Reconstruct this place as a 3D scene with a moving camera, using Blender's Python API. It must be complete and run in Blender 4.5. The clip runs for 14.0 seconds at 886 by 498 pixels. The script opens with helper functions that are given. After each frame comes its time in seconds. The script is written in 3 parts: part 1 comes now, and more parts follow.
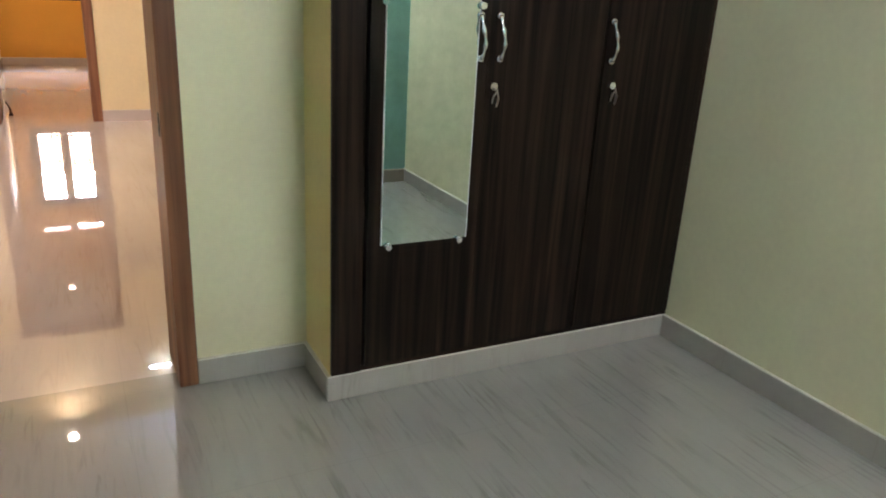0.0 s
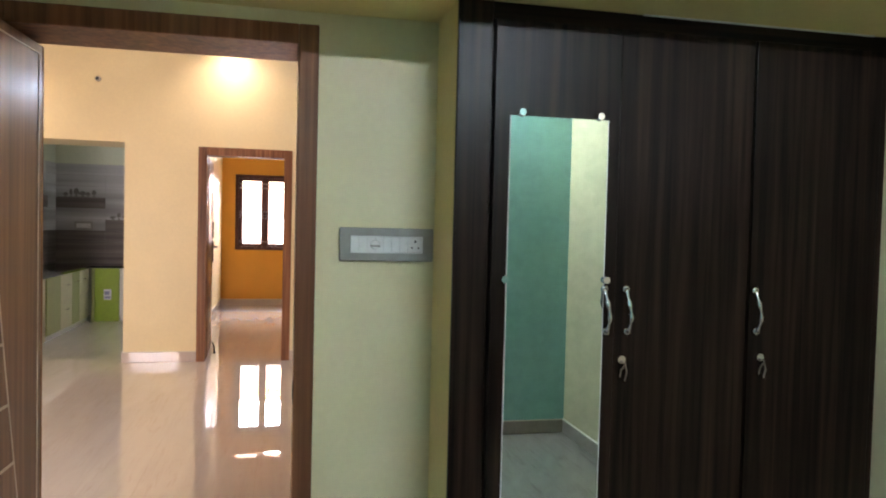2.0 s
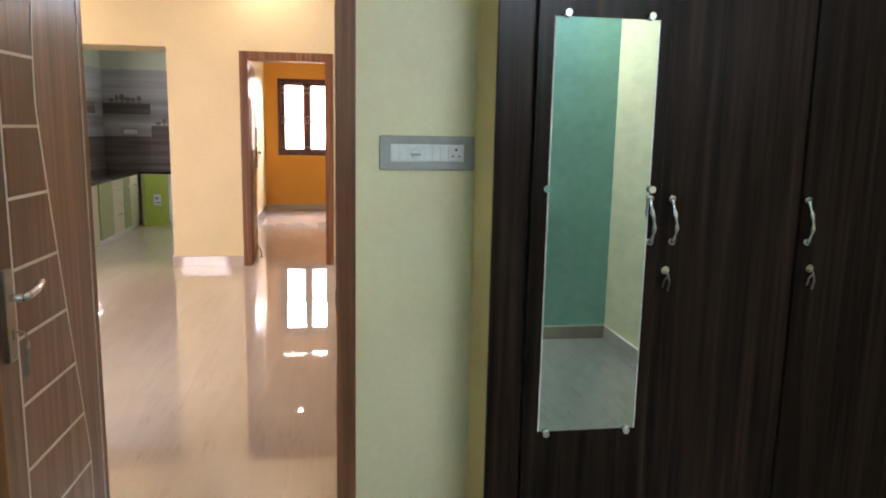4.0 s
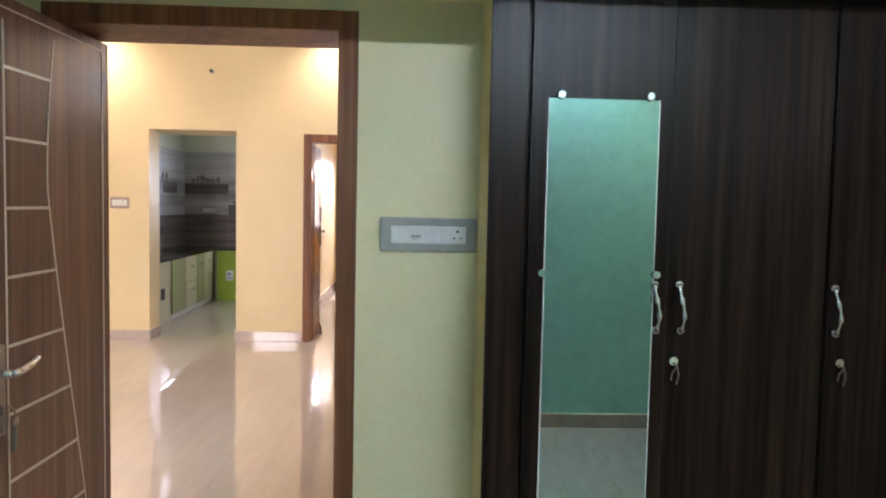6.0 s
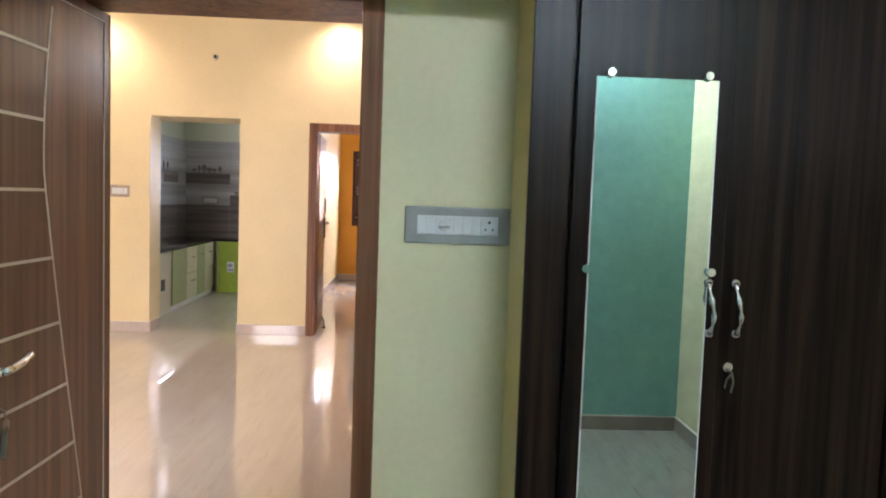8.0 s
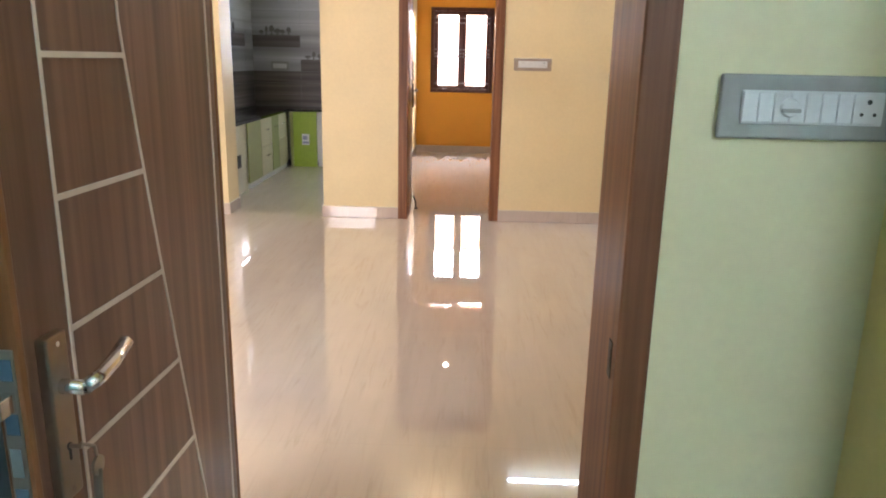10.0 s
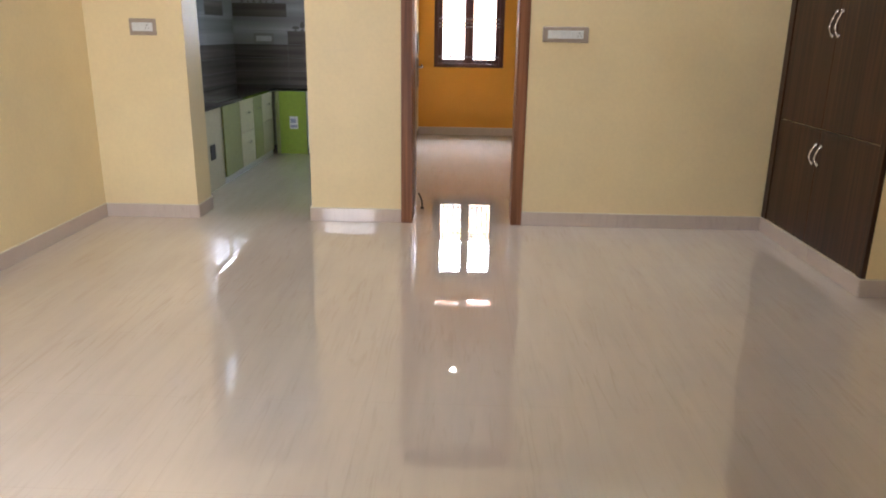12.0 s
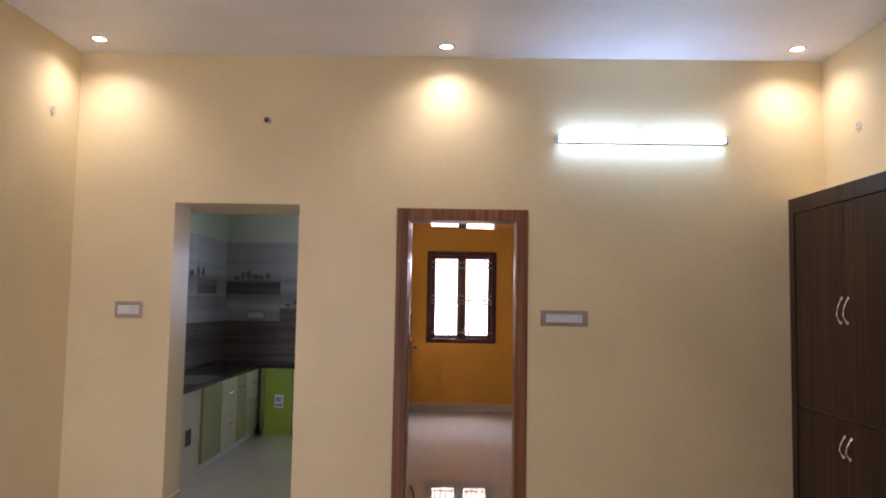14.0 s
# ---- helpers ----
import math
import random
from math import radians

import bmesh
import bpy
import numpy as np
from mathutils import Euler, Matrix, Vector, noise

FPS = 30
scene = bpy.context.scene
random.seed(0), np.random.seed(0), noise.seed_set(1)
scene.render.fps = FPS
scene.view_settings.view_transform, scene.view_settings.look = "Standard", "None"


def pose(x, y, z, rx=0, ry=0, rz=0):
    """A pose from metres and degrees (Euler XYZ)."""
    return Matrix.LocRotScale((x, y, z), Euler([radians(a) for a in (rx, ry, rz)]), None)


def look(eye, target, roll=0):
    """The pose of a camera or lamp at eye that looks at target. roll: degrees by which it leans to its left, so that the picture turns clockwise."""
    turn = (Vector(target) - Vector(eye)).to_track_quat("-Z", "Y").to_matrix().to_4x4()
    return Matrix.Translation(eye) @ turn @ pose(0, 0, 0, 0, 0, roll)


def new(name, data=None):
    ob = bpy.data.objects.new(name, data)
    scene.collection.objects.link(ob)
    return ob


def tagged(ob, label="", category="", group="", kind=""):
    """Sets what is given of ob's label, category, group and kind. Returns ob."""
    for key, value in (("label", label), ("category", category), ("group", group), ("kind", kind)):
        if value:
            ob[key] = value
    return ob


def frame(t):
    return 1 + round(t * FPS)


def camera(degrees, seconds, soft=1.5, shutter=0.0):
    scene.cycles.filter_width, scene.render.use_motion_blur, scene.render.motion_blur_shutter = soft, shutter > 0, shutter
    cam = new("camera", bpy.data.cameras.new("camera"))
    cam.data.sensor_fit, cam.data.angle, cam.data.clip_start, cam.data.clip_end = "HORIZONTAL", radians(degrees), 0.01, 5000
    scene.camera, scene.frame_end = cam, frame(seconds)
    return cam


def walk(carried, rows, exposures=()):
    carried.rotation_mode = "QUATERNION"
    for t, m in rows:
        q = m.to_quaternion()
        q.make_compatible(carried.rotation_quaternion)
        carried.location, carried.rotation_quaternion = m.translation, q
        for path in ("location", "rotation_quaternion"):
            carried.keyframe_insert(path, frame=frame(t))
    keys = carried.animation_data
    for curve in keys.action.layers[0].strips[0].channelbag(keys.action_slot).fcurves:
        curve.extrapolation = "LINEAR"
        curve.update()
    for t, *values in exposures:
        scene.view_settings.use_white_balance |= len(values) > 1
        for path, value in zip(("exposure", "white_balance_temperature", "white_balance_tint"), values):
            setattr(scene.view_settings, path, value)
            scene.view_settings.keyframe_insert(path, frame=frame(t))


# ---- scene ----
cam = camera(62.8, 14.0, 2.0)
PATH = [
    (0, (-0.659, -2.261, 1.271), (0.216, -0.588, 0.611), 3.2),
    (0.5, (-0.614, -2.29, 1.322), (0.089, -0.465, 0.906), 2.4),
    (1, (-0.488, -2.29, 1.383), (0.018, -0.364, 1.198), 2.0),
    (1.5, (-0.476, -2.296, 1.42), (-0.038, -0.345, 1.447), 1.4),
    (2, (-0.463, -2.268, 1.397), (-0.038, -0.315, 1.331), 1.4),
    (4.5, (-0.453, -2.25, 1.411), (-0.221, -0.292, 1.073), 1.1),
    (5, (-0.465, -2.245, 1.406), (-0.348, -0.257, 1.223), 1.5),
    (5.5, (-0.399, -2.219, 1.419), (-0.318, -0.226, 1.267), 1.2),
    (6, (-0.202, -2.22, 1.424), (-0.116, -0.225, 1.302), 1.2),
    (6.5, (-0.104, -2.209, 1.425), (0.08, -0.22, 1.328), 1.5),
    (7, (-0.084, -2.202, 1.428), (0.148, -0.217, 1.346), 1.6),
    (7.5, (-0.142, -2.159, 1.428), (0.02, -0.167, 1.362), 1.8),
    (8, (-0.282, -2.043, 1.404), (-0.192, -0.049, 1.267), 2.0),
    (8.5, (-0.393, -1.896, 1.388), (-0.37, 0.062, 0.98), 1.3),
    (9, (-0.495, -1.739, 1.401), (-0.527, 0.209, 0.947), 1.7),
    (11.5, (-0.894, -0.331, 1.379), (-0.96, 1.58, 0.793), 0.8),
    (12, (-0.852, -0.108, 1.376), (-0.9, 1.807, 0.802), 0.9),
    (12.5, (-0.876, 0.089, 1.416), (-0.88, 2.025, 0.913), 1.2),
    (13, (-0.906, 0.244, 1.457), (-0.89, 2.221, 1.155), 1.3),
    (13.5, (-0.898, 0.271, 1.467), (-0.906, 2.271, 1.463), 1.0),
    (14, (-0.904, 0.227, 1.471), (-0.936, 2.222, 1.614), 1.0),
]
L_FRONT, L_FAR, L_KIT, L_BED = 84.0, 420.0, 48.0, 5.0
L_TUBE, L_BEDTUBE, L_DOWN, W_GLOW = 38.0, 165.0, 27.0, 1.4
EXPOSURES = [
    (0.0, 1.15, 6600, 29), (0.5, 0.68, 6450, 27), (1.5, 0.75, 6500, 27), (5.0, 1.03, 6300, 26), (7.0, 0.97, 6050, 26),
    (8.0, 0.98, 6200, 25), (9.0, 1.08, 6300, 26), (11.5, 0.92, 5700, 14), (12.0, 0.66, 5650, 15), (12.5, 0.54, 5650, 16),
    (13.0, 0.52, 5700, 19), (13.5, 0.12, 5650, 24), (14.0, -0.04, 5650, 27)]
walk(cam, [(t, look(eye, target, roll)) for t, eye, target, roll in PATH], EXPOSURES)

# ---- world and lamps ----
world = bpy.data.worlds.new("world")
scene.world = world
world.use_nodes = True
wn = world.node_tree.nodes
sky = wn.new("ShaderNodeTexSky")
sky.sky_type, sky.sun_disc, sky.sun_elevation, sky.sun_rotation = "NISHITA", False, radians(55), radians(200)
world.node_tree.links.new(sky.outputs[0], wn["Background"].inputs[0])
wn["Background"].inputs[1].default_value = 0.1


def lamp(name, kind, at, energy, colour, aim=None, size=(0.2, 0.2), spot=None, soft=0.04):
    data = bpy.data.lights.new(name, kind)
    data.energy, data.color = energy, colour
    if kind == "AREA":
        data.shape, data.size, data.size_y = "RECTANGLE", *size
    else:
        data.shadow_soft_size = soft
    if spot:
        data.spot_size, data.spot_blend = radians(spot), 1.0
    ob = new(name, data)
    ob.matrix_world = look(at, aim) if aim else Matrix.Translation(at)
    return ob


sun = bpy.data.lights.new("sun", "SUN")
sun.energy, sun.angle, sun.color = 1.2, radians(10), (1.0, 0.95, 0.88)
new("sun", sun).matrix_world = look((0, -20, 30), (0, 0, 0))

DAY = (0.95, 0.98, 1.0)
lamp("front_door_daylight", "AREA", (-2.49, -0.35, 1.25), L_FRONT, (1.0, 0.95, 0.89), (-2.45, 3.0, 1.0), (1.2, 2.2))
lamp("far_room_daylight", "AREA", (-0.8, 11.1, 2.45), L_FAR, DAY, (-0.8, 7.4, 0.5), (1.8, 1.2))
# Kitchen fill, shining in through an added window that stays out of view.
lamp("kitchen_fill_daylight", "AREA", (-1.95, 9.1, 1.7), L_KIT, (0.84, 0.92, 1.0), (-2.4, 6.0, 1.3), (0.9, 1.1))
lamp("bedroom_daylight", "AREA", (1.75, -1.8, 1.8), L_BED, (1.0, 0.99, 0.94), (-1.0, -1.8, 1.0), (1.2, 1.0))

# ---- materials ----
def nodes(name, rough=0.5, metal=0.0, spec=0.5):
    m = bpy.data.materials.new(name)
    m.use_nodes = True
    b = m.node_tree.nodes["Principled BSDF"]
    b.inputs["Roughness"].default_value, b.inputs["Metallic"].default_value = rough, metal
    b.inputs["Specular IOR Level"].default_value = spec
    return m, m.node_tree.nodes, m.node_tree.links, b


def coords(n, l, scale=(1, 1, 1), turn=(0, 0, 0)):
    tc, mp = n.new("ShaderNodeTexCoord"), n.new("ShaderNodeMapping")
    mp.inputs["Scale"].default_value, mp.inputs["Rotation"].default_value = scale, turn
    l.new(tc.outputs["Object"], mp.inputs["Vector"])
    return mp.outputs["Vector"]


def noise_tex(n, l, vec, scale, detail=4.0, distortion=0.0):
    t = n.new("ShaderNodeTexNoise")
    t.inputs["Scale"].default_value, t.inputs["Detail"].default_value = scale, detail
    t.inputs["Distortion"].default_value = distortion
    l.new(vec, t.inputs["Vector"])
    return t.outputs["Fac"]


def ramp(n, l, fac, stops):
    r = n.new("ShaderNodeValToRGB")
    el = r.color_ramp.elements
    while len(el) < len(stops):
        el.new(0.5)
    for e, (p, c) in zip(el, stops):
        e.position, e.color = p, (*c, 1)
    l.new(fac, r.inputs["Fac"])
    return r.outputs["Color"]


def blend(n, l, fac, a, b, kind="MIX"):
    m = n.new("ShaderNodeMix")
    m.data_type, m.blend_type = "RGBA", kind
    for s, v in ((m.inputs[0], fac), (m.inputs[6], a), (m.inputs[7], b)):
        if isinstance(v, (int, float)):
            s.default_value = v
        elif isinstance(v, tuple):
            s.default_value = (*v, 1)
        else:
            l.new(v, s)
    return m.outputs[2]


def bump(n, l, b, height, strength, distance=0.002):
    k = n.new("ShaderNodeBump")
    k.inputs["Strength"].default_value, k.inputs["Distance"].default_value = strength, distance
    l.new(height, k.inputs["Height"])
    l.new(k.outputs["Normal"], b.inputs["Normal"])


def scaled(c, k):
    return tuple(min(1.0, v * k) for v in c)


def paint(name, c, rough=0.45, relief=0.06):
    m, n, l, b = nodes(name, rough, 0, 0.35)
    v = coords(n, l)
    base = ramp(n, l, noise_tex(n, l, v, 1.7, 3), [(0.3, scaled(c, 0.95)), (0.7, scaled(c, 1.04))])
    fine = ramp(n, l, noise_tex(n, l, v, 40, 3), [(0.3, (0.96, 0.96, 0.96)), (0.7, (1, 1, 1))])
    l.new(blend(n, l, 1.0, base, fine, "MULTIPLY"), b.inputs["Base Color"])
    bump(n, l, b, noise_tex(n, l, v, 22, 5), relief, 0.004)
    return m


def wood(name, dark, mid, rough=0.35, axis="z", scale=1.0, relief=0.15, coat=0.0, spec=0.3, patch=(0.5, 0.48, 0.47)):
    m, n, l, b = nodes(name, rough, 0, 0.5)
    s = {"z": (60, 60, 1.6), "x": (1.6, 60, 60), "y": (60, 1.6, 60)}[axis]
    v = coords(n, l, tuple(k * scale for k in s))
    w = coords(n, l, tuple(k * scale * 0.22 for k in s))
    fine, broad = noise_tex(n, l, v, 1.0, 6, 0.4), noise_tex(n, l, w, 1.0, 4, 1.2)
    c1 = ramp(n, l, fine, [(0.32, dark), (0.68, mid)])
    c2 = ramp(n, l, broad, [(0.32, patch), (0.66, (1.0, 1.0, 1.0))])
    l.new(blend(n, l, 1.0, c1, c2, "MULTIPLY"), b.inputs["Base Color"])
    b.inputs["Specular IOR Level"].default_value = spec
    b.inputs["Coat Weight"].default_value, b.inputs["Coat Roughness"].default_value = coat, 0.12
    bump(n, l, b, fine, relief, 0.001)
    return m


def stone_tile(name, light, vein, rough, size, spec=0.5, joint=0.0018, strength=0.36, polish=0.0):
    m, n, l, b = nodes(name, rough, 0, spec)
    b.inputs["Coat Weight"].default_value, b.inputs["Coat Roughness"].default_value, b.inputs["Coat IOR"].default_value = polish, 0.012, 1.6
    v = coords(n, l, (1, 1, 1), (0, 0, radians(18)))
    w = coords(n, l, (11.0, 1.3, 3.0), (0, 0, radians(24)))
    w2 = coords(n, l, (34.0, 2.6, 5.0), (0, 0, radians(20)))
    cloud = noise_tex(n, l, v, 1.3, 5, 0.6)
    streak = noise_tex(n, l, w, 1.0, 6, 0.8)
    thin = noise_tex(n, l, w2, 1.0, 7, 1.4)
    line = ramp(n, l, thin, [(0.53, (0, 0, 0)), (0.70, (1, 1, 1))])
    patch = ramp(n, l, noise_tex(n, l, v, 2.6, 3, 0.3), [(0.36, (0, 0, 0)), (0.58, (1, 1, 1))])
    line = blend(n, l, 1.0, line, patch, "MULTIPLY")
    base = ramp(n, l, cloud, [(0.3, scaled(light, 0.93)), (0.7, scaled(light, 1.05))])
    soft = ramp(n, l, streak, [(0.32, scaled(light, 0.90)), (0.68, scaled(light, 1.05))])
    c = blend(n, l, 0.45, base, soft)
    f = n.new("ShaderNodeMath")
    f.operation = "MULTIPLY"
    f.inputs[1].default_value = strength
    l.new(line, f.inputs[0])
    c = blend(n, l, f.outputs[0], c, vein)
    k = n.new("ShaderNodeTexBrick")
    k.offset, k.inputs["Scale"].default_value = 0.0, 1.0
    k.inputs["Brick Width"].default_value = k.inputs["Row Height"].default_value = size
    k.inputs["Mortar Size"].default_value = joint
    l.new(coords(n, l), k.inputs["Vector"])
    j = n.new("ShaderNodeMath")
    j.operation = "MULTIPLY"
    j.inputs[1].default_value = 0.16
    l.new(k.outputs["Fac"], j.inputs[0])
    l.new(blend(n, l, j.outputs[0], c, scaled(vein, 0.9)), b.inputs["Base Color"])
    return m


def plain(name, c, rough=0.4, metal=0.0, spec=0.5):
    m, n, l, b = nodes(name, rough, metal, spec)
    v = coords(n, l)
    l.new(ramp(n, l, noise_tex(n, l, v, 30, 4), [(0.3, scaled(c, 0.92)), (0.7, scaled(c, 1.05))]), b.inputs["Base Color"])
    return m


def glowing(name, c, strength):
    m, n, l, b = nodes(name, 0.5)
    b.inputs["Base Color"].default_value = (*c, 1)
    b.inputs["Emission Color"].default_value, b.inputs["Emission Strength"].default_value = (*c, 1), strength
    return m


M_HALL = paint("cream_yellow_emulsion", (0.82, 0.68, 0.40))
M_GREEN = paint("pale_green_emulsion", (0.75, 0.69, 0.43))
# Bedroom wall paint once more, with warm shade put into its colour.
M_GREEN_SHADED = paint("pale_green_emulsion_shaded", (0.80, 0.67, 0.29))
M_TURQ = paint("turquoise_emulsion", (0.27, 0.56, 0.50))
# Turquoise paint greyed and darkened to carry the shade behind the door.
M_TURQ_SHADED = paint("turquoise_emulsion_shaded", (0.26, 0.36, 0.37))
M_ORANGE = paint("orange_emulsion", (0.72, 0.34, 0.04))
M_KITCH = paint("pale_mint_emulsion", (0.66, 0.70, 0.55))
M_WHITE = paint("white_ceiling_emulsion", (0.80, 0.79, 0.77))
M_FLOOR = stone_tile("polished_beige_tile", (0.60, 0.53, 0.46), (0.42, 0.33, 0.25), 0.018, 0.6, 1.0, polish=0.4, strength=0.3)
M_BEDFLOOR = stone_tile("grey_beige_tile", (0.31, 0.295, 0.25), (0.18, 0.165, 0.13), 0.03, 0.6, 0.9, strength=0.6, polish=0.7)
M_SKIRT = stone_tile("skirting_tile", (0.58, 0.49, 0.43), (0.42, 0.34, 0.28), 0.05, 0.6, 0.5)
M_BEDSKIRT = stone_tile("grey_skirting_tile", (0.40, 0.36, 0.30), (0.26, 0.23, 0.19), 0.08, 0.6)
M_CAULK = plain("pale_filler_bead", (0.74, 0.69, 0.55), 0.6)
M_WENGE = wood("wenge_laminate", (0.003, 0.0016, 0.0011), (0.034, 0.0185, 0.0115), 0.33, "z", 0.85, relief=0.3, spec=0.13, patch=(0.34, 0.33, 0.32))
M_WENGE_X = wood("wenge_laminate_across", (0.003, 0.0016, 0.0011), (0.034, 0.0185, 0.0115), 0.33, "x", 0.85, relief=0.3, spec=0.13, patch=(0.34, 0.33, 0.32))
M_CUP = wood("walnut_laminate", (0.026, 0.010, 0.005), (0.085, 0.035, 0.016), 0.34, "z", 0.7)
M_FRAME = wood("varnished_teak", (0.21, 0.08, 0.034), (0.37, 0.16, 0.072), 0.45, "z", 0.9)
M_LEAF = wood("brown_laminate_door", (0.19, 0.092, 0.054), (0.30, 0.155, 0.095), 0.28, "z", 0.8, 0.1, 0.12)
M_LIP = wood("teak_lipping", (0.24, 0.10, 0.035), (0.36, 0.16, 0.06), 0.35, "z", 0.8)
M_INLAY = plain("pale_inlay", (0.66, 0.56, 0.46), 0.3)
M_CHROME = plain("chrome", (0.80, 0.80, 0.82), 0.16, 1.0)
M_STEEL = plain("brushed_steel", (0.38, 0.33, 0.28), 0.32, 1.0)
M_MIRROR = plain("mirror_silver", (0.66, 0.74, 0.71), 0.006, 1.0)
M_PLATE = plain("grey_switch_plate", (0.36, 0.36, 0.335), 0.1)
M_TAUPE = plain("taupe_switch_plate", (0.38, 0.31, 0.25), 0.25)
M_SWITCH = plain("white_switch_plastic", (0.74, 0.75, 0.74), 0.25)
M_DARK = plain("dark_slot", (0.03, 0.03, 0.03), 0.5)
M_GRANITE = plain("black_granite", (0.012, 0.012, 0.014), 0.06)
M_LIME = plain("lime_laminate", (0.30, 0.44, 0.03), 0.3)
M_OLIVE = plain("olive_laminate", (0.33, 0.36, 0.14), 0.3)
M_CREAM = plain("cream_laminate", (0.62, 0.58, 0.42), 0.3)
M_WHITELAM = plain("white_laminate", (0.72, 0.73, 0.72), 0.3)
M_TILE_L = wood("pale_grey_wall_tile", (0.52, 0.53, 0.55), (0.64, 0.65, 0.67), 0.5, "x", 0.25, 0.03)
M_TILE_LW = wood("pale_grey_side_tile", (0.52, 0.53, 0.55), (0.64, 0.65, 0.67), 0.5, "y", 0.25, 0.03)
M_TILE_D = wood("brown_grey_wall_tile", (0.15, 0.13, 0.12), (0.31, 0.27, 0.25), 0.5, "x", 0.3, 0.03)
M_TILE_DW = wood("brown_grey_side_tile", (0.15, 0.13, 0.12), (0.31, 0.27, 0.25), 0.5, "y", 0.3, 0.03)
M_GROUT = plain("grey_grout", (0.30, 0.30, 0.30), 0.8)
M_PRINT = plain("printed_glassware", (0.20, 0.19, 0.18), 0.2)
M_WINFRAME = wood("dark_brown_window_wood", (0.08, 0.034, 0.032), (0.16, 0.075, 0.068), 0.35, "z", 0.8)
M_GRILLE = plain("white_painted_steel", (0.32, 0.30, 0.32), 0.4)
M_SKYGLOW = glowing("bright_daylight", (0.93, 0.96, 1.0), W_GLOW)
M_TUBE = glowing("lit_tube", (0.55, 0.77, 1.0), L_TUBE)
M_BEDTUBE = glowing("lit_bedroom_tube", (0.80, 0.93, 1.0), L_BEDTUBE)
M_BULB = glowing("lit_downlight", (1.0, 0.80, 0.55), 14.0)
M_GROUND = plain("concrete_yard", (0.35, 0.33, 0.30), 0.8)
M_FROST = nodes("frosted_glass", 0.6)[0]
M_FROST.node_tree.nodes["Principled BSDF"].inputs["Transmission Weight"].default_value = 1.0
M_PAPER = plain("white_sticker", (0.75, 0.77, 0.80), 0.4)
M_FILM = plain("blue_film", (0.09, 0.16, 0.22), 0.25)
M_BLUEINK = plain("grey_blue_print", (0.30, 0.34, 0.48), 0.4)


# ---- building helpers ----
def box(bm, x0, x1, y0, y1, z0, z1, bevel=0.0, segments=2):
    m = Matrix.LocRotScale(((x0 + x1) / 2, (y0 + y1) / 2, (z0 + z1) / 2), None, (x1 - x0, y1 - y0, z1 - z0))
    made = bmesh.ops.create_cube(bm, size=1, matrix=m)["verts"]
    if bevel:
        edges = list({e for v in made for e in v.link_edges})
        bmesh.ops.bevel(bm, geom=edges, offset=bevel, segments=segments, affect="EDGES", profile=0.5)
    return bm


def cyl(bm, a, b, r, r2=None, seg=14):
    a, b = Vector(a), Vector(b)
    m = Matrix.Translation((a + b) / 2) @ (b - a).to_track_quat("Z", "Y").to_matrix().to_4x4()
    bmesh.ops.create_cone(bm, cap_ends=True, segments=seg, radius1=r, radius2=r if r2 is None else r2, depth=(b - a).length, matrix=m)
    return bm


def sweep(bm, pts, r, seg=8, flat=1.0):
    """A rod along points, its section an ellipse r by r * flat."""
    pts = [Vector(p) for p in pts]
    rings = []
    for i, p in enumerate(pts):
        d = (pts[min(i + 1, len(pts) - 1)] - pts[max(i - 1, 0)]).normalized()
        side = d.cross(Vector((0.31, 0.9, 0.28))).normalized()
        up = side.cross(d)
        k = r(i / (len(pts) - 1)) if callable(r) else r
        rings.append([bm.verts.new(p + side * k * math.cos(a) * flat + up * k * math.sin(a)) for a in [2 * math.pi * j / seg for j in range(seg)]])
    for a, b in zip(rings, rings[1:]):
        for j in range(seg):
            bm.faces.new((a[j], a[(j + 1) % seg], b[(j + 1) % seg], b[j]))
    bm.faces.new(rings[0][::-1]), bm.faces.new(rings[-1])
    return bm


def B(*a, **k):
    return box(bmesh.new(), *a, **k)


def part(name, bm, material, parent=None, label="", smooth=False):
    me = bpy.data.meshes.new(name)
    bmesh.ops.recalc_face_normals(bm, faces=bm.faces)
    if smooth:
        for f in bm.faces:
            f.smooth = True
    bm.to_mesh(me)
    bm.free()
    me.materials.append(material)
    ob = new(name, me)
    if parent is not None:
        ob.parent = parent
        ob.matrix_parent_inverse = parent.matrix_world.inverted()
    if label:
        ob["label"] = label
    return ob


def thing(name, at, label, category, group=""):
    ob = new(name)
    ob.matrix_world = at if isinstance(at, Matrix) else Matrix.Translation(at)
    return tagged(ob, label, category, group)


def structure(name, bm, material, label, category):
    return tagged(part(name, bm, material), label, category, "", "structure")


def wall(name, axis, c0, c1, u0, u1, z0, z1, holes, material, label):
    """A wall slab between c0 and c1 across its axis, with openings (u0, u1, z0, z1) cut through."""
    bm = bmesh.new()
    us = sorted({u0, u1, *[h[0] for h in holes], *[h[1] for h in holes]})
    for a, b in zip(us, us[1:]):
        cuts = sorted((h[2], h[3]) for h in holes if h[0] <= a + 1e-6 and h[1] >= b - 1e-6)
        z = z0
        for p, q in cuts + [(z1, z1)]:
            if p > z + 1e-6:
                box(bm, *((c0, c1, a, b) if axis == "x" else (a, b, c0, c1)), z, p)
            z = q
    return structure(name, bm, material, label, "wall")


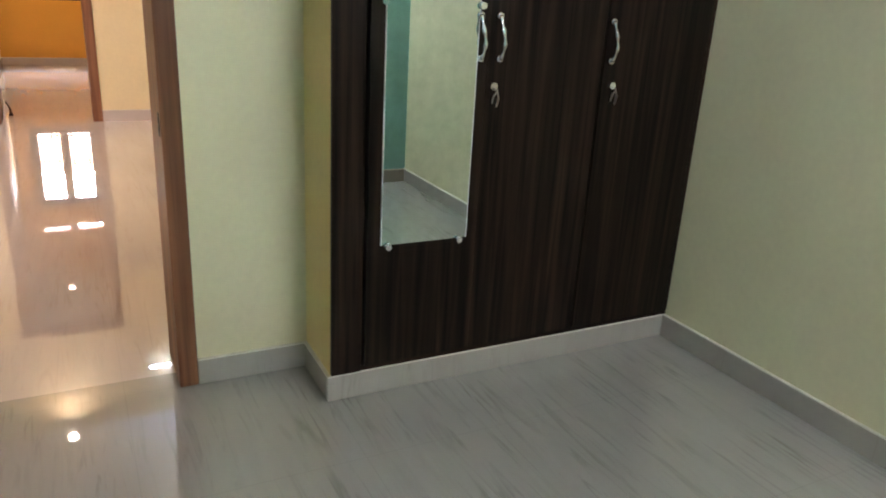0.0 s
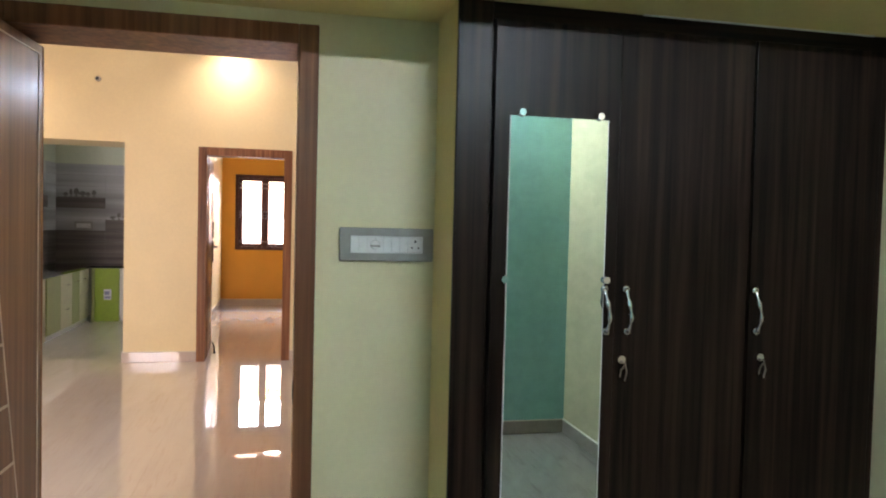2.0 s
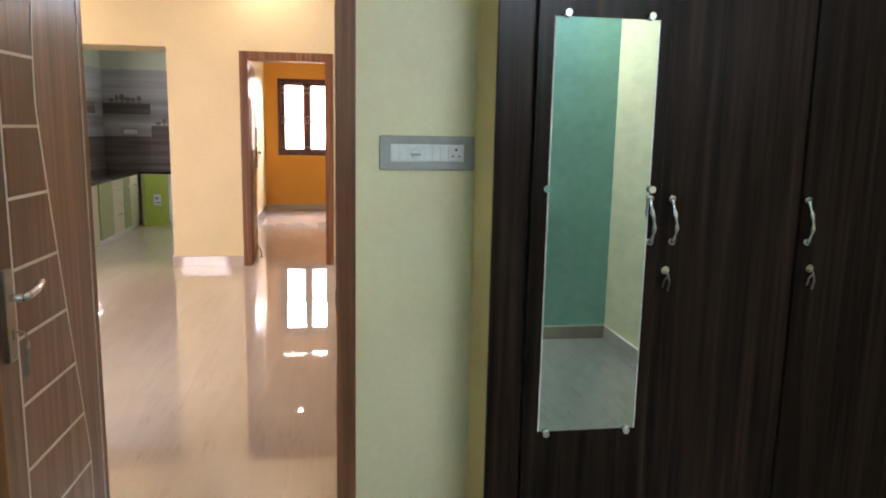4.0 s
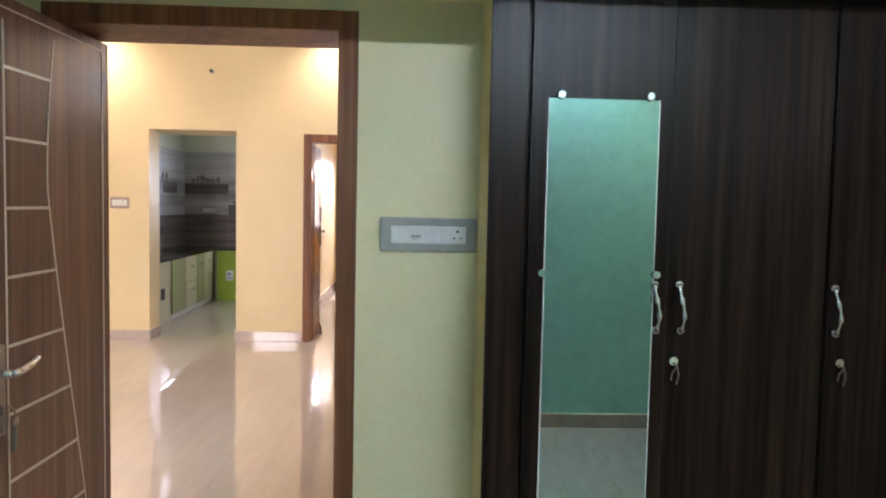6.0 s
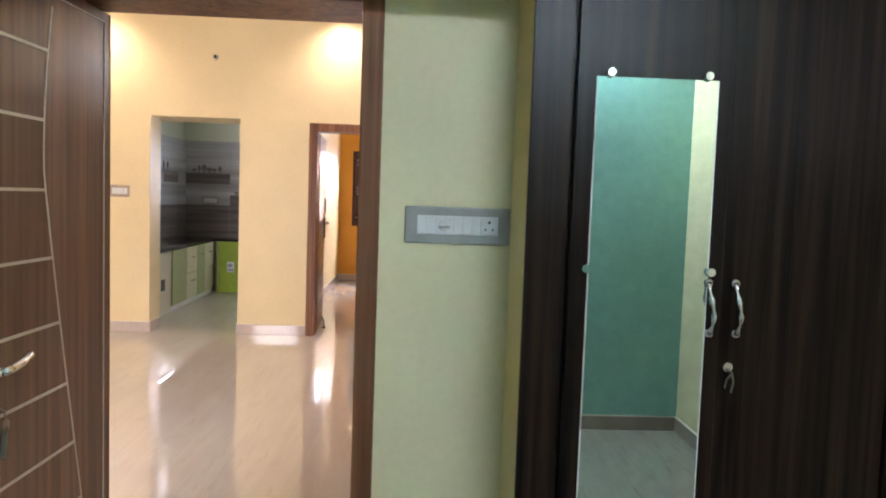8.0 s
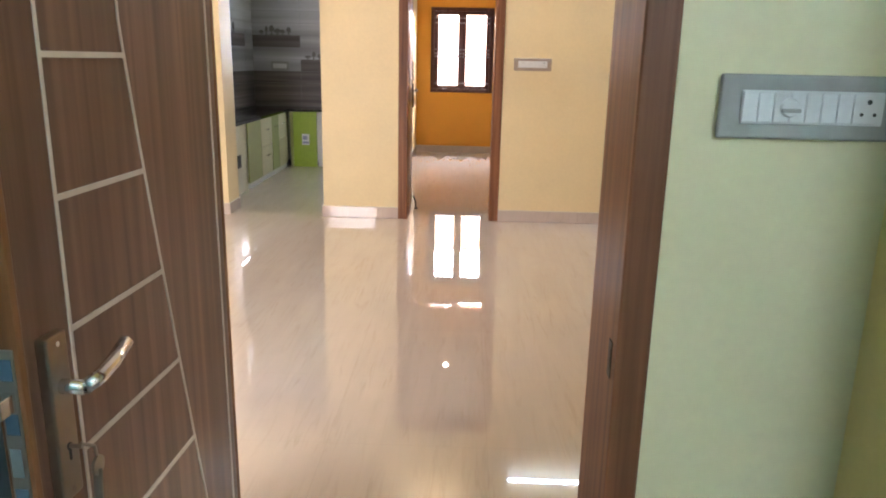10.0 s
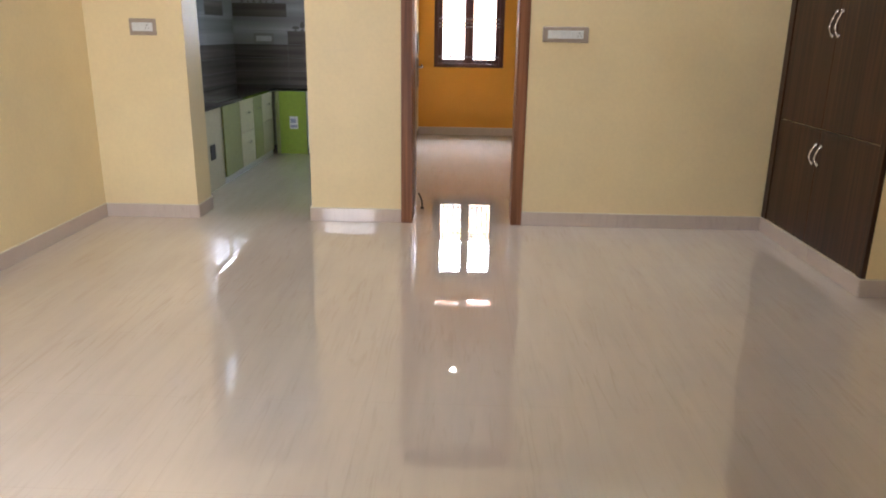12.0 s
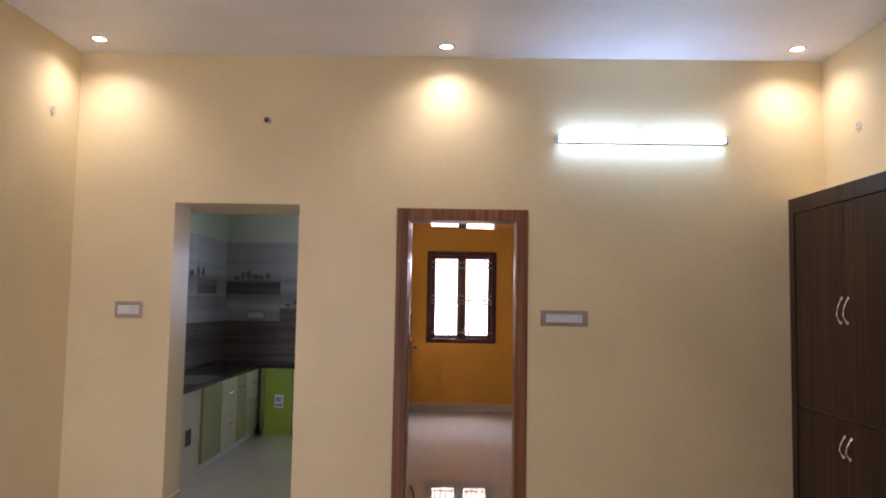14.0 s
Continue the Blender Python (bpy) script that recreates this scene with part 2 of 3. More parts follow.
# ---- large structure ----
CEIL = 3.16
YF = 5.155                       # hall side of the far wall
BED_DOOR = (-1.30, -0.372, 0.0, 1.995)
YD = 0.25                        # hall side of the bedroom door wall
FRONT_DOOR = (-2.93, -2.05, 0.0, 2.1)
KIT_OPEN = (-2.83, -1.97, 0.0, 2.115)
FAR_DOOR = (-1.30, -0.405, 0.0, 2.10)
YN = 10.05                       # back room window wall
FAR_WIN = (-1.27, -0.33, 0.91, 2.145)
FAR_VENT = (-1.22, -0.38, 2.46, 2.54)
BED_WIN = (-2.17, -1.30, 1.46, 2.12)
KIT_WIN = (-2.3, -1.6, 1.2, 2.1)
KIT_VENT = (7.40, 8.35, 2.48, 2.92)

structure("floor_hall", B(-3.65, 1.75, 0.1, YF + 0.115, -0.12, 0), M_FLOOR, "polished beige marble-look floor tiles with diagonal veins", "floor")
structure("floor_bedroom", B(-1.6, 1.57, -3.1, 0.1, -0.12, 0), M_BEDFLOOR, "grey marble-look floor tiles with a satin sheen", "floor")
structure("floor_back_rooms", B(-3.75, 1.75, YF + 0.115, YN + 0.2, -0.12, 0), M_FLOOR, "polished beige floor tiles of kitchen and back room", "floor")
structure("ceiling_hall", B(-3.65, 1.75, 0.1, YF + 0.115, CEIL, CEIL + 0.12), M_WHITE, "plain white plastered hall ceiling", "ceiling")
structure("ceiling_bedroom", B(-1.6, 1.57, -3.1, 0.1, CEIL, CEIL + 0.12), M_WHITE, "plain white plastered bedroom ceiling", "ceiling")
structure("ceiling_back_rooms", B(-3.75, 1.75, YF + 0.115, YN + 0.2, CEIL, CEIL + 0.12), M_WHITE, "plain white plastered ceiling over the back rooms", "ceiling")

wall("wall_bedroom_door", "y", 0.0, 0.1, -1.6, 1.57, 0, CEIL, [BED_DOOR], M_GREEN, "pale green bedroom wall with door opening")
wall("wall_hall_south", "y", 0.1, YD, -3.65, 1.75, 0, CEIL, [FRONT_DOOR, BED_DOOR], M_HALL, "cream yellow hall wall with two door openings")
wall("wall_hall_west", "x", -3.65, -3.53, YD, YF, 0, CEIL, [], M_HALL, "cream yellow painted hall side wall")
wall("wall_hall_east", "x", 1.60, 1.75, YD, YF, 0, CEIL, [], M_HALL, "cream yellow hall wall behind the cupboard")
wall("wall_hall_north", "y", YF, YF + 0.115, -3.65, 1.75, 0, CEIL, [KIT_OPEN, FAR_DOOR], M_HALL, "cream yellow hall wall with kitchen opening and door")
wall("wall_kitchen_south", "y", YF + 0.115, YF + 0.3, -3.75, -1.48, 0, CEIL, [KIT_OPEN], M_HALL, "cream yellow wall round the kitchen opening")
# Unseen face of the door wall, cream to cut the orange bounce.
wall("wall_orange_south", "y", YF + 0.115, YF + 0.2, -1.48, 1.75, 0, CEIL, [FAR_DOOR], M_HALL, "unseen back room side of the door wall, made cream against orange bounce")
wall("wall_kitchen_west", "x", -3.75, -3.615, YF + 0.3, 8.95, 0, CEIL, [KIT_VENT], M_KITCH, "pale mint kitchen wall above grey tiles")
wall("wall_kitchen_north", "y", 8.815, 8.95, -3.615, -1.56, 0, CEIL, [KIT_WIN], M_KITCH, "pale mint kitchen end wall above grey tiles")
wall("wall_kitchen_east", "x", -1.56, -1.52, YF + 0.3, YN, 0, CEIL, [], M_KITCH, "pale mint kitchen side wall")
wall("wall_orange_west", "x", -1.52, -1.48, YF + 0.2, YN, 0, CEIL, [], M_HALL, "cream side wall of the back room")
wall("wall_orange_north", "y", YN, YN + 0.2, -1.56, 1.75, 0, CEIL, [FAR_WIN, FAR_VENT], M_ORANGE, "bright orange painted wall with a barred window")
# Unseen wall, kept cream so that less orange light bounces about.
wall("wall_orange_east", "x", 1.60, 1.75, YF + 0.2, YN, 0, CEIL, [], M_HALL, "unseen back room side wall, made cream against orange bounce")
wall("wall_bedroom_south", "y", -3.1, -2.95, -1.6, 1.57, 0, CEIL, [], M_TURQ, "turquoise painted bedroom end wall")
wall("wall_bedroom_west", "x", -1.6, -1.45, -2.95, 0.0, 0, CEIL, [], M_TURQ_SHADED, "turquoise wall behind the open door, greyed and darkened for shade")
wall("wall_bedroom_east", "x", 1.42, 1.57, -2.95, 0.0, 0, CEIL, [BED_WIN], M_GREEN, "pale green bedroom wall with a window")
structure("wall_wardrobe_return", B(0.0, 0.085, -0.262, 0.0, 0, 2.035), M_GREEN_SHADED, "narrow plastered return beside the wardrobe, yellowed as if in warm shade", "wall")
structure("loft_slab", B(-1.45, 1.42, -0.645, 0.0, 2.035, 2.10), M_GREEN_SHADED, "plastered slab under the storage loft, yellowed as if in warm shade", "ceiling")
structure("ground", B(-200, 200, -200, 200, -0.30, -0.14), M_GROUND, "plain concrete yard outside", "ground")


structure("lintel_kitchen", B(-3.615, -1.56, YF + 0.3, YF + 0.62, 2.115, 2.25), M_HALL, "plastered lintel slab inside the kitchen opening", "lintel")

# ---- skirting ----
def skirting(name, pieces, material, label, h=0.10):
    root = None
    for p in pieces:
        bm = B(*p, 0, h, bevel=0.004)
        if root is None:
            root = structure(name, bm, material, label, "skirting")
        else:
            part("skirting_tile", bm, material, root)
        x0, x1, y0, y1 = p
        part("filler_bead", B(x0, x1, y0, y1, h, h + 0.004), M_CAULK, root)


K = 0.012
skirting("baseboard_hall", [
    (-3.53, -2.83, YF - K, YF), (-1.97, -1.30, YF - K, YF), (-0.405, 1.352, YF - K, YF),
    (-3.53, -3.53 + K, YD, 1.5), (-3.53, -3.53 + K, 1.503, 3.1), (-3.53, -3.53 + K, 3.103, YF - K),
    (1.60 - K, 1.60, YD, 3.73), (1.362 - K, 1.60 - K, 3.742 - K, 3.742),
    (1.362 - K, 1.362, 3.742, 4.36), (1.362 - K, 1.362, 4.363, YF - K),
    (-2.83, -2.83 + K, YF - K, YF + 0.3), (-1.97 - K, -1.97, YF - K, YF + 0.3),
    (-3.53 + K, -2.93, YD, YD + K), (-2.05, -1.3, YD, YD + K), (-0.372, 1.60 - K, YD, YD + K)],
    M_SKIRT, "beige polished tile skirting along the hall walls")
skirting("baseboard_bedroom", [
    (-0.372, 0.0, -K, 0), (-K, 0.0, -0.262, -K), (-K, 1.42 - K, -0.262 - K, -0.2625), (1.42 - K, 1.42, -1.5, -0.262),
    (1.42 - K, 1.42, -2.95 + K, -1.503), (-1.45, 1.42, -2.95, -2.95 + K), (-1.45, -1.45 + K, -2.95 + K, 0)],
    M_BEDSKIRT, "grey tile skirting along the bedroom walls", 0.088)
skirting("baseboard_back_room", [
    (-1.48, 1.6, YN - K, YN), (-1.48, -1.48 + K, YF + 0.2, YN - K), (1.6 - K, 1.6, YF + 0.2, YN - K)],
    M_SKIRT, "beige tile skirting along the orange room")


# ---- doors ----
def door_frame(name, x0, x1, y0, y1, top, w, label):
    root = structure(name, box(box(bmesh.new(), x0, x0 + w, y0, y1, 0, top, bevel=0.004), x1 - w, x1, y0, y1, 0, top, bevel=0.004), M_FRAME, label, "door frame")
    part("head", B(x0 + w, x1 - w, y0, y1, top - w, top, bevel=0.004), M_FRAME, root)
    return root


f1 = door_frame("door_1", -1.30, -0.372, -0.012, YD + 0.002, 1.995, 0.06, "varnished teak frame of the bedroom door")
part("strike_plate", box(box(bmesh.new(), -0.434, -0.4315, 0.02, 0.045, 0.83, 0.90), -0.435, -0.4315, 0.025, 0.04, 0.845, 0.885), M_DARK, f1)
door_frame("door_2", -1.30, -0.405, YF - 0.012, YF + 0.202, 2.10, 0.08, "varnished teak frame of the back room door")
door_frame("door_3", -2.93, -2.05, 0.098, YD + 0.012, 2.10, 0.07, "varnished teak frame of the open front door")


def lever_set(leaf, u, z, face, side):
    """Lock plate, lever and keyhole on a leaf lying along its own x, on the face at y = face."""
    s = side
    plate = part("lock_plate", box(bmesh.new(), u - 0.022, u + 0.022, min(face, face + s * 0.016), max(face, face + s * 0.016), z - 0.13, z + 0.10, bevel=0.003), M_STEEL, leaf, "brushed steel lock plate")
    bm = cyl(bmesh.new(), (u, face + s * 0.005, z + 0.03), (u, face + s * 0.045, z + 0.03), 0.010)
    pts = [(u - 0.002, face + s * 0.046, z + 0.03), (u - 0.03, face + s * 0.05, z + 0.032), (u - 0.07, face + s * 0.048, z + 0.036), (u - 0.115, face + s * 0.044, z + 0.046)]
    sweep(bm, pts, 0.0105, 10)
    part("lever", bm, M_CHROME, plate, "polished steel lever handle", True)
    part("keyhole", box(cyl(bmesh.new(), (u, face, z - 0.055), (u, face + s * 0.0172, z - 0.055), 0.005), u - 0.002, u + 0.002, min(face, face + s * 0.0172), max(face, face + s * 0.0172), z - 0.075, z - 0.055), M_DARK, plate)
    for k in (-0.118, 0.088):
        part("screw", cyl(bmesh.new(), (u, face, z + k), (u, face + s * 0.0172, z + k), 0.0035), M_CHROME, plate)
    return plate


def door_leaf(name, m, w, h, label, keys, zl=0.95):
    """A leaf along +x from its hinge, thickness along y, face at y = 0 decorated, seen from y < 0 flipped by m."""
    leaf = thing(name, Matrix.Identity(4), label, "door")
    part("panel", B(0, w - 0.012, 0, 0.034, 0.008, h, bevel=0.002), M_LEAF, leaf)
    part("lipping", B(-0.012, -0.0005, -0.001, 0.035, 0.008, h, bevel=0.002), M_LIP, leaf, "orange teak edge lipping")
    part("lipping", B(w - 0.012, w, -0.001, 0.035, 0.008, h, bevel=0.002), M_LIP, leaf, "orange teak edge lipping")
    # inlaid lines: a straight one by the lock stile, a bowed one, and slanting rungs between
    edge, t = w - 0.108, 0.0025

    def bow(z):
        low, high = max(0.0, (1.45 - z) / 0.78), max(0.0, (z - 1.45) / 0.45)
        return edge - min(0.43, 0.2 + 0.16 * low ** 1.1 + 0.05 * high ** 2)

    part("inlay_line", B(edge - 0.0025, edge + 0.0025, -t, 0.001, 0.06, h - 0.06), M_INLAY, leaf, "pale inlaid line")
    part("inlay_line", B(0.03, 0.034, -t, 0.001, 0.03, h - 0.03), M_INLAY, leaf)
    part("inlay_line", B(0.03, w - 0.02, -t, 0.001, h - 0.032, h - 0.028), M_INLAY, leaf)
    bm, zs = bmesh.new(), [0.06 + i * (h - 0.12) / 30 for i in range(31)]
    for a, b in zip(zs, zs[1:]):
        q = [bm.verts.new((bow(z) + d, y, z)) for y in (-t, 0.001) for z, d in ((a, -0.0022), (a, 0.0022), (b, 0.0022), (b, -0.0022))]
        for f in ((0, 1, 2, 3), (7, 6, 5, 4), (0, 4, 5, 1), (1, 5, 6, 2), (2, 6, 7, 3), (3, 7, 4, 0)):
            bm.faces.new([q[i] for i in f])
    part("inlay_curve", bm, M_INLAY, leaf, "pale inlaid curved line")
    for i in range(13):
        za = zb = 0.146 + i * 0.178
        bm = bmesh.new()
        q = [bm.verts.new((x, y, zz + d)) for y in (-t, 0.001) for x, zz, d in ((edge, za, -0.004), (edge, za, 0.004), (bow(zb), zb, 0.004), (bow(zb), zb, -0.004))]
        for f in ((0, 1, 2, 3), (7, 6, 5, 4), (0, 4, 5, 1), (1, 5, 6, 2), (2, 6, 7, 3), (3, 7, 4, 0)):
            bm.faces.new([q[j] for j in f])
        if max(za, zb) < h - 0.05:
            part("inlay_rung", bm, M_INLAY, leaf)
        else:
            bm.free()
    lever_set(leaf, w - 0.052, zl, 0.0, -1)
    lever_set(leaf, w - 0.052, zl, 0.034, 1)
    latch = part("latch_plate", B(w - 0.001, w + 0.002, 0.006, 0.029, zl - 0.13, zl + 0.10, bevel=0.001), M_STEEL, leaf, "steel mortice lock face")
    part("latch_bolt", B(w, w + 0.03, 0.010, 0.025, zl + 0.02, zl + 0.045, bevel=0.002), M_CHROME, latch)
    part("dead_bolt", B(w, w + 0.004, 0.010, 0.025, zl - 0.07, zl - 0.03), M_CHROME, latch)
    for k in (-0.115, -0.012, 0.06):
        part("film", B(w + 0.0018, w + 0.0028, 0.009, 0.026, zl + k, zl + k + 0.028), M_FILM, latch, "torn blue protective film")
    if keys:
        u, z = w - 0.052, zl - 0.055
        ring = part("key", cyl(bmesh.new(), (u, -0.010, z), (u, -0.034, z), 0.003), M_STEEL, leaf, "door key left in the lock")
        bm = sweep(bmesh.new(), [(u, -0.032, z + 0.004), (u - 0.02, -0.038, z - 0.01), (u - 0.03, -0.034, z - 0.03)], 0.0022)
        cyl(bm, (u - 0.03, -0.032, z - 0.045), (u - 0.03, -0.036, z - 0.045), 0.014, None, 14)
        sweep(bm, [(u - 0.028, -0.034, z - 0.05), (u - 0.024, -0.034, z - 0.09), (u - 0.02, -0.034, z - 0.12)], 0.006, 8, 0.4)
        part("key_ring", bm, M_STEEL, ring, "spare key on a ring")
    leaf.matrix_world = m
    return leaf


def leaf_pose(hx, hy, fx, fy):
    d = math.degrees(math.atan2(fy - hy, fx - hx))
    return pose(hx, hy, 0, 0, 0, d)


# bedroom leaf opens into the bedroom, its decorated face towards the opening
door_leaf("door_leaf", leaf_pose(-1.214, 0.236, -1.238, -0.44) @ Matrix.Diagonal((1, -1, 1, 1)), 0.677, 1.925, "open brown laminate door with pale inlaid rungs", True)
LEAF2 = door_leaf("door_leaf", leaf_pose(-1.218, YF + 0.21, -1.252, YF + 0.98), 0.77, 2.01, "brown laminate back room door standing wide open", False, 1.06)

bolt = part("tower_bolt", cyl(B(0.69, 0.72, -0.006, 0.0, 1.20, 1.36), (0.705, -0.012, 1.19), (0.705, -0.012, 1.37), 0.006), M_CHROME, None, "steel tower bolt")
bolt.parent = LEAF2
bolt.matrix_parent_inverse = Matrix.Identity(4)


# ---- windows ----
def window(name, x0, x1, y0, y1, z0, z1, label, grille=True, panes=2):
    """A window in a wall that runs along x."""
    w, d = 0.055, y0 + 0.02
    root = structure(name, box(box(bmesh.new(), x0, x0 + w, d, d + 0.09, z0, z1, bevel=0.004), x1 - w, x1, d, d + 0.09, z0, z1, bevel=0.004), M_WINFRAME, label, "window")
    part("frame_head", B(x0 + w, x1 - w, d, d + 0.09, z1 - w, z1, bevel=0.004), M_WINFRAME, root)
    part("frame_sill", B(x0 + w, x1 - w, d, d + 0.09, z0, z0 + w, bevel=0.004), M_WINFRAME, root)
    step = (x1 - x0 - 2 * w) / panes
    for i in range(panes):
        a, b = x0 + w + i * step, x0 + w + (i + 1) * step
        s = 0.06
        sash = part("sash", box(box(bmesh.new(), a, a + s, d + 0.045, d + 0.085, z0 + w, z1 - w, bevel=0.003), b - s, b, d + 0.045, d + 0.085, z0 + w, z1 - w, bevel=0.003), M_WINFRAME, root)
        part("rail", B(a + s, b - s, d + 0.045, d + 0.085, z1 - w - 0.05, z1 - w), M_WINFRAME, sash)
        part("rail", B(a + s, b - s, d + 0.045, d + 0.085, z0 + w, z0 + w + 0.05), M_WINFRAME, sash)
        if grille:
            g = d + 0.02
            zs = [z0 + 0.14, z0 + 0.20, z0 + 0.53, z0 + 0.575, z0 + 0.63, z1 - 0.22, z1 - 0.15]
            for z in zs[:1] + zs[2:]:
                part("grille_bar", cyl(bmesh.new(), (a + 0.01, g, z), (b - 0.01, g, z), 0.010, None, 8), M_GRILLE, sash)
            for k in range(1, 5):
                x = a + 0.03 + k * (b - a - 0.06) / 5
                part("grille_rod", cyl(bmesh.new(), (x, g, z0 + 0.08), (x, g, z0 + 0.53 if k in (2, 3) else z1 - 0.08), 0.0075, None, 8), M_GRILLE, sash)
    return root


window("window_1", FAR_WIN[0], FAR_WIN[1], YN, YN + 0.2, FAR_WIN[2], FAR_WIN[3], "dark brown two-sash window with steel grille")
slot = structure("window_2", box(B(FAR_VENT[0], -0.86, YN, YN + 0.2, FAR_VENT[2], FAR_VENT[2] + 0.02), -0.86, -0.74, YN - 0.002, YN + 0.198, FAR_VENT[2], FAR_VENT[3]), M_WINFRAME, "narrow ventilator slot above the window", "window")
for i in range(8):
    x = FAR_VENT[0] + 0.10 + i * 0.105
    part("rod", cyl(bmesh.new(), (x, YN + 0.05, FAR_VENT[2]), (x, YN + 0.05, FAR_VENT[3]), 0.005, None, 8), M_GRILLE, slot)
# Added, unseen window that lets the kitchen fill in.
window("window_4", KIT_WIN[0], KIT_WIN[1], 8.8, 8.95, KIT_WIN[2], KIT_WIN[3], "dark brown kitchen window, unseen, added to let light in", False)
rot = window("window_3", BED_WIN[0], BED_WIN[1], 0.0, 0.15, BED_WIN[2], BED_WIN[3], "dark brown bedroom window with steel grille")
rot.matrix_world = Matrix(((0, 1, 0, 1.42), (1, 0, 0, 0), (0, 0, 1, 0), (0, 0, 0, 1)))
for nm, bx in (("backdrop_north", (-2.8, 1.1, 11.6, 11.62, 0.2, 3.4)), ("backdrop_east", (2.3, 2.32, -3.4, -0.2, 0.2, 3.4)), ("backdrop_front", (-4.2, -1.7, -0.75, -0.73, -0.1, 3.0)), ("backdrop_west", (-4.3, -4.28, 7.0, 13.0, 1.8, 5.0))):
    structure(nm, B(*bx), M_SKYGLOW, "overexposed white daylight outside", "backdrop")


vent = structure("window_5", box(box(bmesh.new(), -3.75, -3.61, 7.40, 7.425, 2.48, 2.92), -3.75, -3.61, 8.325, 8.35, 2.48, 2.92), M_WINFRAME, "small louvred kitchen ventilator high in the wall", "window")
for i in range(5):
    v = part("louvre", B(-3.645, -3.640, 7.426, 8.324, 2.488 + i * 0.086, 2.562 + i * 0.086), M_FROST, vent, "frosted glass louvre")

# ---- bedroom ----
def bow_handle(name, parent, x, y, z, h, bend, material=None, axis="x"):
    """A wavy bow handle standing upright on a front at y (or x), sticking out by 3 cm."""
    bm, pts = bmesh.new(), []
    for i in range(15):
        t = i / 14
        out = 0.008 + 0.018 * math.sin(math.pi * t) ** 0.7
        side = bend * math.sin(2 * math.pi * (t * 0.75 + 0.05))
        pts.append((x + side, y - out, z + (t - 0.5) * h) if axis == "x" else (x - out, y + side, z + (t - 0.5) * h))
    sweep(bm, pts, lambda t: 0.0055 + 0.0022 * math.cos(6 * math.pi * t), 10)
    for p in (pts[0], pts[-1]):
        q = (p[0], y, p[2]) if axis == "x" else (x, p[1], p[2])
        cyl(bm, q, (p[0], y - 0.011, p[2]) if axis == "x" else (x - 0.011, p[1], p[2]), 0.012, 0.010)
    return part("handle", bm, material or M_CHROME, parent, "chrome bow handle", True)


def wardrobe():
    y = -0.265
    w = thing("wardrobe", (0.7, -0.13, 0.0925), "tall dark wenge laminate wardrobe with three closed doors", "wardrobe")
    part("carcass", B(0.086, 1.42, y + 0.004, -0.002, 0.0925, 2.033), M_WENGE, w)
    part("stile", B(0.0, 0.101, y - 0.012, y + 0.003, 0.0925, 2.033, bevel=0.002), M_WENGE, w)
    part("header", B(0.1015, 1.42, y - 0.006, y + 0.003, 1.985, 2.033, bevel=0.002), M_WENGE_X, w)
    part("bottom_rail", B(0.1015, 1.42, y - 0.006, y + 0.003, 0.0925, 0.115), M_WENGE_X, w)
    part("end_stile", B(1.398, 1.42, y - 0.008, y + 0.003, 0.115, 1.985), M_WENGE, w)
    doors = []
    for a, b in ((0.110, 0.4916), (0.4922, 0.931), (0.940, 1.391)):
        doors.append(part("door", B(a, b, y - 0.019, y + 0.0035, 0.116, 1.982, bevel=0.0015 if a > 0.9 else 0.0004), M_WENGE, w))
    f = y - 0.019
    bow_handle("handle", doors[0], 0.462, f, 1.158, 0.125, 0.006)
    bow_handle("handle", doors[1], 0.530, f, 1.158, 0.125, 0.006)
    bow_handle("handle", doors[2], 0.962, f, 1.155, 0.125, 0.006)
    for d, x in ((doors[1], 0.515), (doors[2], 0.978)):
        part("lock", cyl(bmesh.new(), (x, f, 1.012), (x, f - 0.014, 1.012), 0.014, 0.012, 18), M_CHROME, d, "round chrome cam lock")
        key = sweep(bmesh.new(), [(x, f - 0.012, 1.010), (x + 0.004, f - 0.026, 1.003), (x + 0.010, f - 0.027, 0.977), (x + 0.006, f - 0.024, 0.952)], 0.0055, 8, 0.4)
        part("key", sweep(key, [(x + 0.004, f - 0.024, 0.997), (x - 0.006, f - 0.022, 0.982), (x - 0.008, f - 0.02, 0.962)], 0.004, 8, 0.5), M_STEEL, d, "small key hanging from the lock")
    mirror = part("mirror", B(0.156, 0.452, f - 0.005, f - 0.0005, 0.527, 1.713), M_MIRROR, doors[0], "tall frameless mirror")
    part("mirror_edge", box(box(bmesh.new(), 0.1535, 0.156, f - 0.005, f - 0.0005, 0.527, 1.713), 0.452, 0.4545, f - 0.005, f - 0.0005, 0.527, 1.713), M_SWITCH, doors[0])
    for x, z in ((0.187, 1.722), (0.425, 1.722), (0.147, 1.247), (0.458, 1.247), (0.176, 0.522), (0.425, 0.522)):
        bm = cyl(bmesh.new(), (x, f, z), (x, f - 0.010, z), 0.008, 0.008, 12)
        cyl(bm, (x, f - 0.008, z), (x, f - 0.018, z), 0.0125, 0.010, 16)
        part("mirror_clip", bm, M_CHROME, doors[0], "chrome mirror stud")
    part("top_bead", B(0.56, 1.36, y - 0.012, y - 0.0065, 2.029, 2.0335), M_SWITCH, w, "pale filler bead along the top")


wardrobe()


